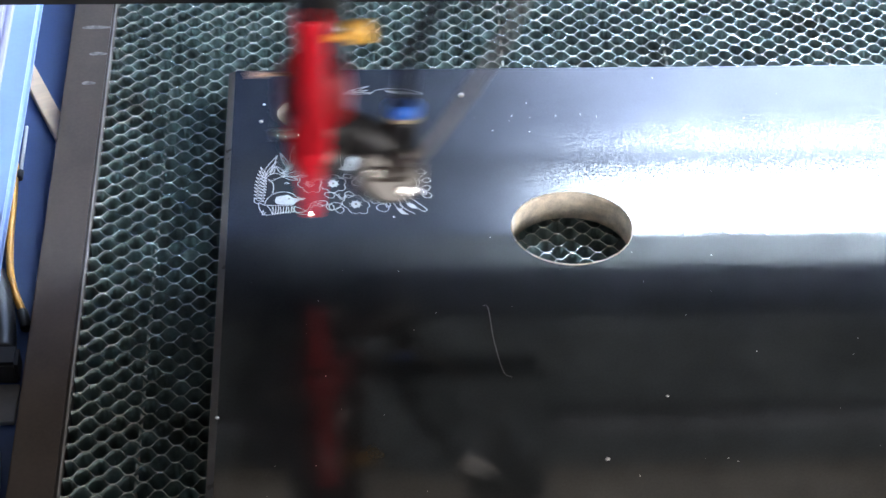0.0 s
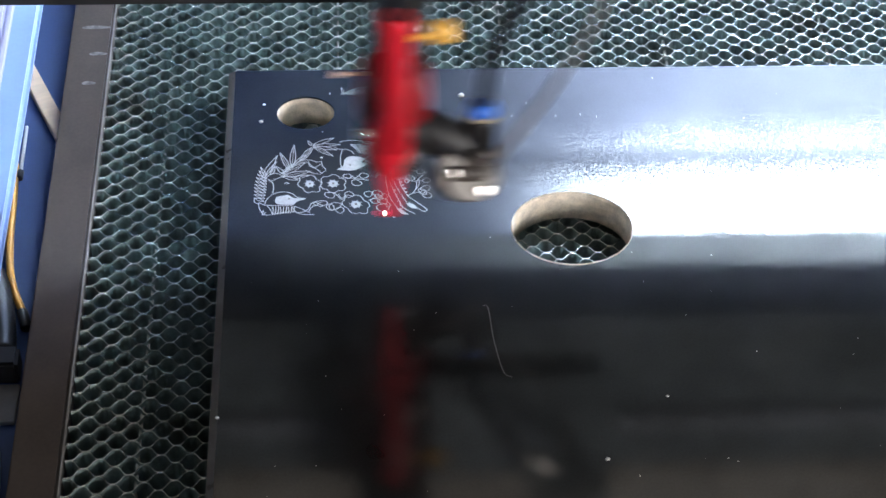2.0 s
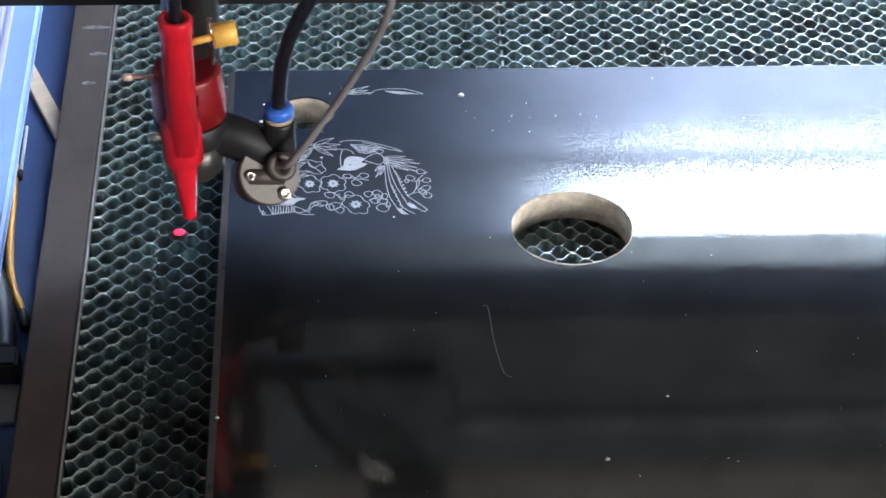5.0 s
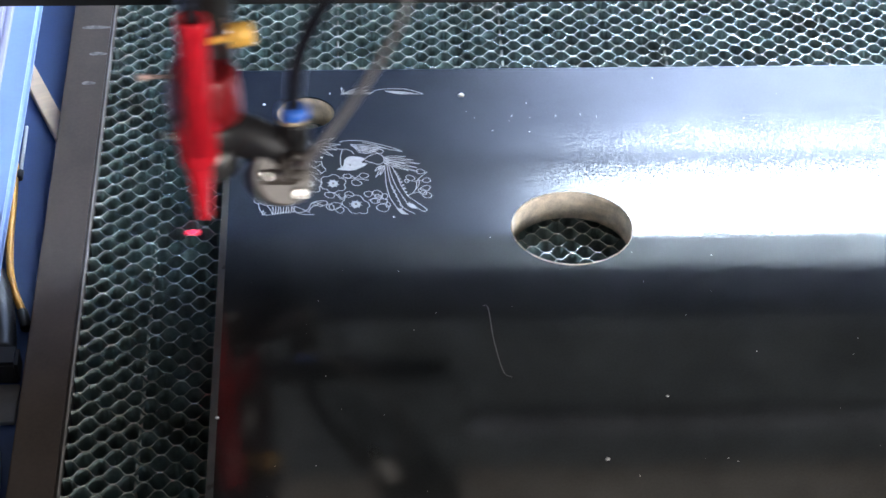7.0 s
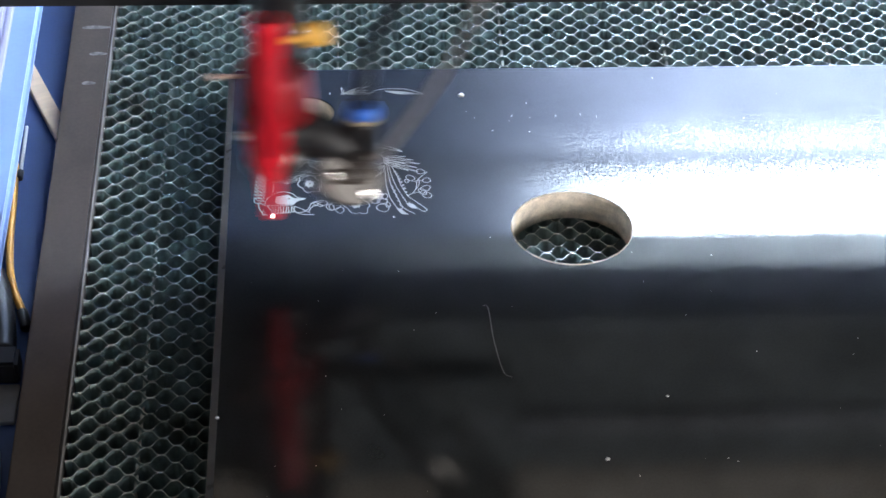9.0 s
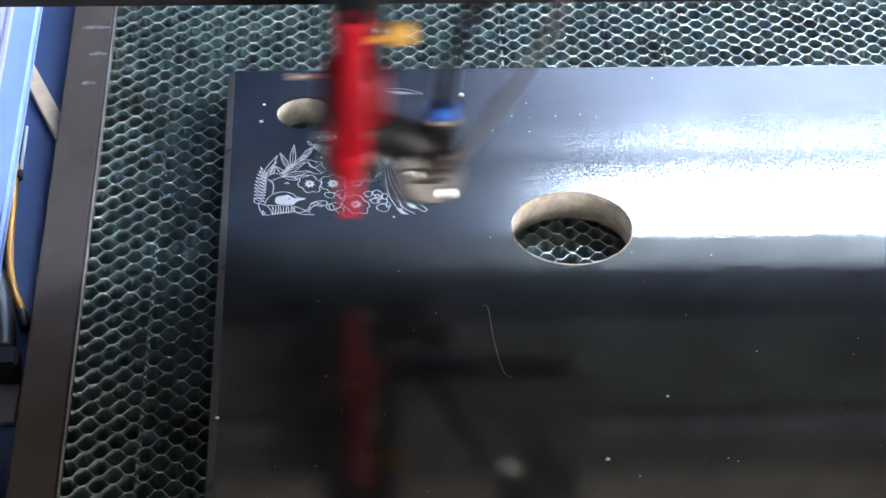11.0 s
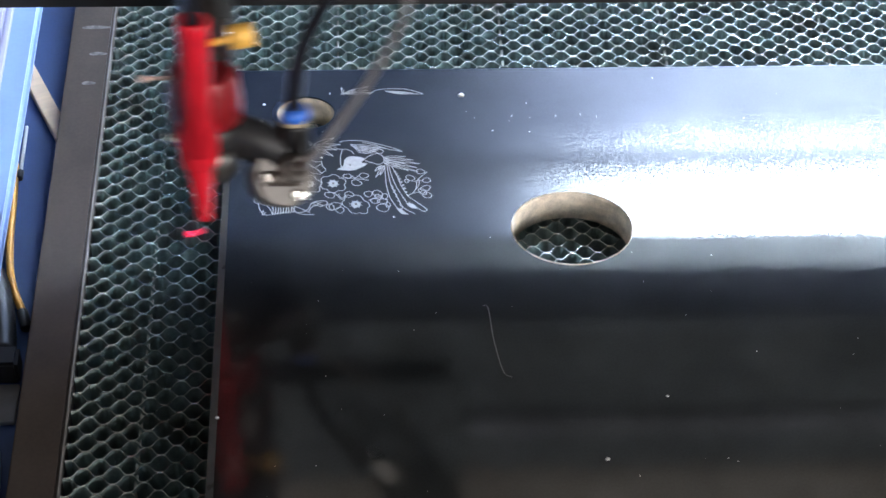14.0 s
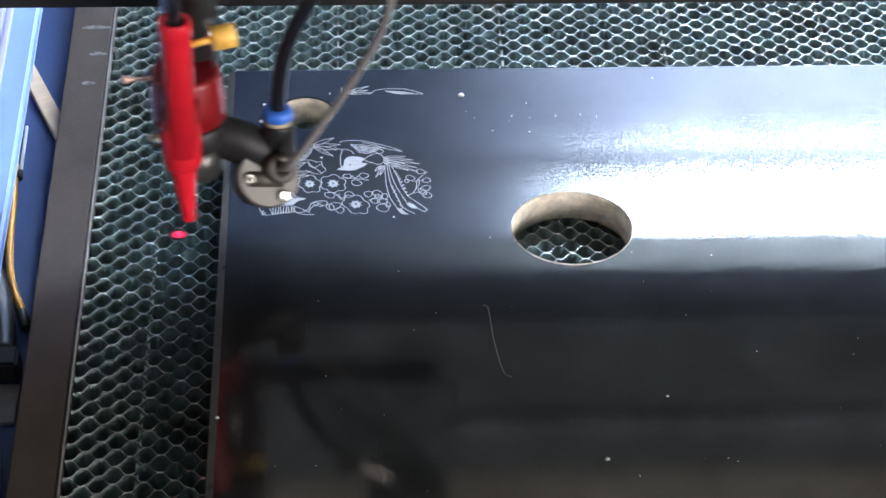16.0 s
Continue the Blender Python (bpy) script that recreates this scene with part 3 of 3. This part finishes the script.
    curve(bm, (652, 163), (658, 159), (664, 155), (685, 152), (712, 152.5), (730, 156), (748, 162))
    curve(bm, (748, 162), (728, 162), (712, 162.5), (698, 161))
    for i in range(4):
        t = i / 3
        leaf(bm, 680 + 12 * t, 156 + 1.5 * t, 706 + 24 * t, 162 - 1.5 * t, 1.2)
    blob(bm, (581, 163), (583, 159.5), (585, 163))
    part("engraved_spray", bm, M_ENGRAVE, e)


engraving()


def blemishes():
    """Chips, dust and scratches on the board."""
    rng = random.Random(7)
    bm = B()
    spots = [(0.0161, 0.1597, 0.0022), (0.0813, -0.1856, 0.0014), (-0.1075, 0.1515, 0.0011), (-0.1090, 0.1330, 0.0014), (-0.0715, 0.0935, 0.0010),
             (-0.0285, 0.032, 0.0008), (0.118, -0.135, 0.0010), (-0.1265, -0.147, 0.0012)]
    for i in range(10):
        spots.append((0.052 + rng.gauss(0, 0.020), 0.128 + rng.gauss(0, 0.016), rng.uniform(0.0002, 0.0006)))
    for i in range(44):
        spots.append((rng.uniform(-0.12, 0.28), rng.uniform(-0.21, 0.18), rng.uniform(0.00015, 0.00038)))
    for x, y, r in spots:
        if any((x - a) ** 2 + (y - b) ** 2 < (c + r + 0.001) ** 2 for a, b, c in HOLES):
            continue
        lathe(bm, [(r, 0.0001), (r * 0.8, r * 0.35), (r * 0.3, r * 0.5)], (x, y, ZP), (rng.uniform(-.2, .2), rng.uniform(-.2, .2), 1), 7)
    tagged(part("dust_specks", bm, M_DUST, None, "scattered pale dust and chips on the black board"), kind="stuff", category="dust")
    for pts, w in ((((0.0205, -0.0535, 0), (0.0235, -0.056, 0), (0.0255, -0.085, 0), (0.0295, -0.112, 0), (0.034, -0.117, 0)), 0.0006),):
        bm = B()
        stroke(bm, spline(pts, 10), w)
        part("scratch", bm, M_SCRATCH, BOARD, "fine pale scratch")


blemishes()


# ---- trough clutter ----
def clutter():
    w = thing("wooden_stick", "pale wooden stick lying across the blue trough", "stick", at=(-0.2535, 0.2110, 0.7802))
    bm = B()
    box(bm, (-0.060, -0.0063, 0), (0.052, 0.0063, 0.005), 0.0008)
    ob = part("stick", bm, M_WOOD, w)
    w.rotation_euler = (0, 0, radians(-65.9))
    c = thing("orange_cable", "thin orange cable with a black plug in the trough", "cable", at=(0, 0, 0.78))
    part("cable", tube(B(), [(-0.266, 0.14, 0.004), (-0.2635, 0.10, 0.004), (-0.2612, 0.053, 0.004), (-0.2565, 0.018, 0.004), (-0.2478, -0.010, 0.004)], 0.0024), M_ORANGE, c)
    part("plug", rod(B(), (-0.2480, -0.0095, 0.004), (-0.2440, -0.026, 0.004), 0.0034, 0.0008), M_BLACK, c)
    t = thing("white_cable", "thin white cable with a black connector beside the rim", "cable", at=(0, 0, 0.78))
    part("cable", tube(B(), [(-0.2624, 0.1815, 0.004), (-0.2621, 0.1588, 0.004), (-0.2618, 0.1323, 0.004)], 0.0011, 10), M_DUST, t)
    part("connector", rod(B(), (-0.2618, 0.1323, 0.004), (-0.2621, 0.1245, 0.004), 0.0022, 0.0004), M_BLACK, t)
    h = thing("corrugated_conduit", "black ribbed cable conduit in the trough", "conduit", at=(0, 0, 0.78))
    part("conduit", tube(B(), [(-0.268, 0.02, 0.009), (-0.2625, 0.0, 0.009), (-0.2575, -0.03, 0.009), (-0.255, -0.055, 0.009)], 0.0075, 16, 12, 0.0012), M_BLACK, h)
    part("end_sleeve", box(B(), (-0.262, -0.072, 0.0), (-0.244, -0.054, 0.016), 0.002), M_BLACK, h)
    g = thing("junction_plate", "small grey metal bracket in the trough", "bracket", at=(0, 0, 0.78))
    part("plate", box(B(), (-0.262, -0.108, 0.0), (-0.2435, -0.0745, 0.003), 0.0006), M_CABLE, g)
    p = thing("pale_tube", "pale blue plastic tube at the trough's end", "tube", at=(0, 0, 0.78))
    part("tube", tube(B(), [(-0.262, -0.112, 0.005), (-0.2555, -0.125, 0.005), (-0.2505, -0.15, 0.005), (-0.2495, -0.20, 0.005)], 0.004), M_PALE, p)


clutter()


# ---- gantry beam and laser head ----
def gantry():
    g = thing("gantry_beam", "black gantry beam carrying the laser head over the bed", "beam", at=(0, 0.0926, 0))
    part("beam_body", box(B(), (-0.50, 0.0045, 0.9475), (0.70, 0.0448, 1.1035), 0.002), M_BEAM, g)
    part("front_lip", box(B(), (-0.50, 0, 0.928), (0.70, 0.004, 0.956), 0.001), M_BLACK, g)
    part("underside_plate", box(B(), (-0.50, 0.0045, 0.9440), (0.70, 0.043, 0.9471), 0.0005), M_UNDER, g, "grey metal underside")
    # unseen translucent strip, added so the board reflects a pale band
    part("added_band_strip", box(B(), (-0.50, 0.0434, 0.9185), (0.70, 0.0444, 0.9474)), M_BAND_STRIP, g, "frosted strip added along the rear edge for a pale reflected band")
    part("guide_rail", box(B(), (-0.50, -0.007, 1.044), (0.70, -0.0005, 1.056), 0.001), M_TRACK, g, "slim pale grey guide rail")
    # unseen panel, added to lighten the near end of the board's reflection
    part("added_tan_panel", box(B(), (-0.50, 0.002, 1.104), (0.70, 0.058, 1.190), 0.003), M_TAN_PANEL, g, "tan panel added above the beam to lighten its reflection")
    for x in (-0.49, 0.69):
        part("end_truck", box(B(), (x, 0.004, 0.81), (x + 0.012, 0.056, 0.9275), 0.002), M_BLACK, g)
    return g


def head():
    h = thing("laser_carriage", "red anodised laser head with brass thumbscrew, hoses and pointer", "laser carriage", at=(0, 0, ZP))
    # slim red front tube with open top
    fy = -0.050
    bm = B()
    lathe(bm, [(0.0083, 0.088), (0.0083, 0.164), (0.0087, 0.1645), (0.0087, 0.1725), (0.0082, 0.1733), (0.0056, 0.1733), (0.0053, 0.160)], (-0.0006, fy, 0), (0.022, -0.03, 1), 36)
    t = part("front_tube", bm, M_RED, h, "glossy red anodised tube")
    part("tube_bore", rod(B(), (0.003, fy - 0.005, 0.1635), (0.003, fy - 0.005, 0.1640), 0.0053), M_BLACK, t)
    part("inlet_hose", tube(B(), [(0.003, fy - 0.005, 0.160), (0.004, fy - 0.004, 0.190), (0.006, -0.040, 0.225), (0.008, -0.02, 0.260)], 0.0036), M_HOSE, t, "thin black hose")
    bm = B()
    lathe(bm, [(0.0102, 0.0785), (0.0110, 0.0795), (0.0111, 0.1000), (0.0104, 0.1040), (0.0086, 0.1055)], (-0.0005, fy, 0), (0.01, 0, 1), 8)
    part("collar", bm, M_RED, h, "faceted red clamp collar")
    bm = B()
    lathe(bm, [(0.0038, 0.0), (0.0042, 0.002), (0.0038, 0.0040), (0.0052, 0.018), (0.0080, 0.0460), (0.0082, 0.0500)], (0.0, -0.0425, 0.034), (0.0, -0.13, 1), 10)
    part("nozzle", bm, M_RED, h, "tapered red nozzle")
    # main lens barrel behind
    by = -0.016
    part("lens_barrel", lathe(B(), [(0.0154, 0.112), (0.0154, 0.290)], (0.006, 0.006, 0), seg=40), M_BARREL, h, "smoky dark lens barrel")
    bm = B()
    lathe(bm, [(0.0188, 0.086), (0.0200, 0.087), (0.0204, 0.098), (0.0188, 0.115), (0.0178, 0.117), (0.0152, 0.117)], (0.003, by, 0), seg=40)
    part("barrel_clamp", bm, M_DKRED, h, "dark red clamp ring")
    part("bridge_block", box(B(), (-0.0080, -0.046, 0.086), (0.0100, -0.028, 0.112), 0.0015), M_DKRED, h)
    part("focus_ring", lathe(B(), [(0.0196, 0.072), (0.0206, 0.0735), (0.0206, 0.0845), (0.0196, 0.0858)], (0.003, by, 0), seg=40), M_BLACK, h, "black focus ring")
    part("lens_holder", lathe(B(), [(0.012, 0.046), (0.0170, 0.052), (0.0178, 0.072)], (0.003, by, 0), seg=40), M_BARREL, h, "dark lens holder")
    # screws
    s = part("side_screw", rod(B(), (-0.0145, -0.026, 0.1180), (-0.0265, -0.030, 0.1205), 0.0012), M_COPPER, h, "slim coppery screw")
    part("screw_head", lathe(B(), [(0.0014, 0), (0.0022, 0.001), (0.0022, 0.004), (0.0016, 0.0048)], (-0.0250, -0.030, 0.1203), (-1, -0.15, 0.12), 14), M_COPPER, s)
    s = part("collar_screw", lathe(B(), [(0.0036, 0), (0.0040, 0.001), (0.0040, 0.006), (0.0030, 0.0072)], (-0.0105, -0.048, 0.0930), (-1, -0.1, 0), 18), M_STEEL, h, "bright steel screw")
    k = part("thumb_screw", rod(B(), (0.0085, -0.054, 0.1570), (0.0265, -0.050, 0.1595), 0.0020), M_BRASS, h, "brass thumbscrew")
    bm = B()
    prof = [(0.0060, 0.0), (0.0066, 0.0005), (0.0066, 0.0121), (0.0060, 0.0126)]
    lathe(bm, prof, (0.0212, -0.0505, 0.1588), (1, 0.2, 0.08), 20)
    part("knurled_knob", bm, M_BRASS, k)
    part("gauge_pin", rod(B(), (0.0185, -0.030, 0.128), (0.0185, -0.030, 0.158), 0.0012), M_STEEL, h, "thin steel gauge pin")
    # black arm with elbow fitting
    part("arm", tube(B(), [(0.012, -0.014, 0.074), (0.028, -0.017, 0.070), (0.042, -0.019, 0.063), (0.052, -0.020, 0.058)], 0.0125, 20), M_BLACK, h, "black bracket arm")
    f = part("elbow_fitting", lathe(B(), [(0.0075, 0.054), (0.0090, 0.058), (0.0090, 0.083), (0.0083, 0.085)], (0.0520, -0.020, 0), seg=24), M_BLACK, h, "black push-in fitting")
    part("fitting_ring", lathe(B(), [(0.0079, 0.0847), (0.0081, 0.0877)], (0.0520, -0.020, 0), seg=28), M_BEIGE, f)
    part("release_collar", lathe(B(), [(0.0083, 0.0878), (0.0083, 0.0910), (0.0075, 0.0935), (0.0046, 0.0940)], (0.0520, -0.020, 0), seg=28), M_BLUECAP, f, "blue release collar")
    part("air_hose", tube(B(), [(0.0520, -0.020, 0.090), (0.0530, -0.021, 0.106), (0.0565, -0.023, 0.129), (0.066, -0.023, 0.153), (0.082, -0.022, 0.178), (0.104, -0.024, 0.196), (0.130, -0.016, 0.212), (0.146, 0.010, 0.236), (0.146, 0.030, 0.262)], 0.0041, 16), M_HOSE, h, "black rubber air hose")
    # bright sleeve added out of view to stand for the hose's shiny highlight
    part("hose_highlight", tube(B(), [(0.092, -0.0232, 0.1868), (0.104, -0.024, 0.196), (0.117, -0.021, 0.2045)], 0.0047, 16), M_STEEL, h, "bright sleeve added as the hose's highlight")
    # pointer module, tilted towards the focus
    ax = Vector((0.022, -0.055, 0.045)).normalized()
    o = Vector((0.0402, -0.0190, 0.0445))
    bm = B()
    lathe(bm, [(0.011, -0.012), (0.0158, -0.008), (0.0165, 0.010), (0.0178, 0.0115), (0.0178, 0.0185), (0.0168, 0.0200)], o, ax, 40)
    m = part("pointer_module", bm, M_GREY, h, "grey metal laser pointer module")
    side = ax.cross(Vector((0, 0, 1))).normalized()
    up = side.cross(ax)
    face = o + ax * 0.0200
    q = Vector((0, 0, 1)).rotation_difference(ax)
    part("cable_boss", lathe(B(), [(0.0088, 0), (0.0088, 0.0072), (0.0080, 0.0084), (0.0030, 0.0084), (0.0028, 0.0060)], face - side * 0.0058 + up * 0.0030, ax, 28), M_BOSS, m, "dark grey cable boss")
    part("slot_web", rod(B(), face - up * 0.0035 - side * 0.008 - ax * 0.0025, face + up * 0.0015 + side * 0.0125 - ax * 0.0025, 0.0052, 0.0008), M_BOSS, m, "dark brown recessed web")
    for a, b, r in ((0.0118, 0.0015, 0.0029), (-0.0050, -0.0128, 0.0036)):
        c0 = face + side * a + up * b - ax * 0.001
        sc = part("cap_screw", lathe(B(), [(r, 0), (r, 0.0032), (r * 0.86, 0.004), (r * 0.45, 0.004), (r * 0.42, 0.0022)], c0, ax, 20), M_STEEL, m, "bright socket screw")
    c0 = face - side * 0.0055 + up * 0.0035 + ax * 0.006
    part("pointer_cable", tube(B(), [c0, c0 + ax * 0.012 + Vector((0.004, 0, 0.003)), (0.083, -0.030, 0.100), (0.100, -0.022, 0.125), (0.112, -0.018, 0.150), (0.116, -0.012, 0.175), (0.113, 0.0, 0.215), (0.105, 0.02, 0.26)], 0.0022, 12), M_CABLE, h, "thin grey cable")
    # carriage in front of the beam
    part("carriage_block", box(B(), (-0.022, -0.004, 0.178), (0.028, 0.046, 0.290), 0.003), M_BLACK, h, "black carriage block")
    part("carriage_plate", box(B(), (-0.035, 0.046, 0.175), (0.158, 0.050, 0.275), 0.002), M_BEAM, h)
    part("hose_clip", box(B(), (0.098, 0.010, 0.256), (0.155, 0.046, 0.268), 0.002), M_STEEL, h, "bright metal hose clip")
    return h


GANTRY = gantry()
HEAD = head()


def spots():
    p = thing("pointer_spot", "small glowing red pointer dot", "light spot")
    bm = lathe(B(), [(0.0034, 0.0), (0.0030, 0.0003), (0.0012, 0.0005)], seg=16)
    for v in bm.verts:
        v.co.y *= 0.95
    part("dot", bm, M_SPOT, p)
    s = thing("laser_spark", "tiny white-hot spark where the laser burns", "spark")
    part("flare", lathe(B(), [(0.0014, 0.0), (0.0012, 0.0007), (0.0005, 0.0011)], seg=12), M_SPARK, s)
    return p, s


POINTER, SPARK = spots()

# ---- motion: the head sweeps to and fro while the beam creeps forward ----
PERIOD, PHASE = 0.6896, 0.7745
EASE_LEFT, EASE_RIGHT = 0.26, 0.30
X_LEFT, X_RIGHT = -0.1458, 0.0120
Y_START, Y_END = 0.0345, 0.0312


def sweep(t):
    """The head's place across the bed: even speed, slowing down towards each end."""
    u = (t / PERIOD + PHASE) % 1.0
    u = 2 * (1 - u if u > 0.5 else u)
    a, b = EASE_LEFT, EASE_RIGHT
    v = 1 / (1 - a / 2 - b / 2)
    if u < a:
        s = v * u * u / (2 * a)
    elif u > 1 - b:
        s = 1 - v * (1 - u) ** 2 / (2 * b)
    else:
        s = v * (u - a / 2)
    return X_LEFT + (X_RIGHT - X_LEFT) * s


DOT_BOARD, DOT_BED, SPARK_AT = (-0.0014, 0.0021), (-0.0125, 0.0117), (-0.0021, 0.0011)
# times at which the laser burns a spot that stays white-hot for a moment
FIRED = (0.0, 0.3, 2.0, 2.2, 3.5, 4.1, 4.8, 5.5, 6.0, 6.5, 6.9, 7.5, 8.3, 9.0, 9.7, 10.3, 10.9, 11.3, 12.0, 12.4, 12.7, 13.8, 14.1, 14.5, 15.5)


def motions():
    heads, dots, sparks = [], [], []
    for i in range(481):
        t = i / 30
        x = sweep(t)
        y = Y_START + (Y_END - Y_START) * t / 16
        heads.append((t, Matrix.Translation(plan(x, y, ZP))))
        if x > -0.120:
            dots.append((t, Matrix.Translation(plan(x + DOT_BOARD[0], y + DOT_BOARD[1], ZP + 0.0003))))
        else:
            dots.append((t, Matrix.Translation(plan(x + DOT_BED[0], y + DOT_BED[1], ZB + 0.0003))))
        burn = [f for f in FIRED if abs(f - t) < 0.04]
        if burn:
            sparks.append((t, Matrix.Translation(plan(sweep(burn[0]) + SPARK_AT[0], y + SPARK_AT[1], ZP + 0.0004))))
        else:
            sparks.append((t, Matrix.Translation(plan(x, y - 0.0456, ZP + 0.058))))
    walk(HEAD, heads)
    walk(GANTRY, [(0.0, Matrix.Translation(plan(0, 0.0926 + Y_START - Y_END, 0))), (16.0, Matrix.Translation(plan(0, 0.0926, 0)))])
    walk(POINTER, dots)
    walk(SPARK, sparks)


motions()
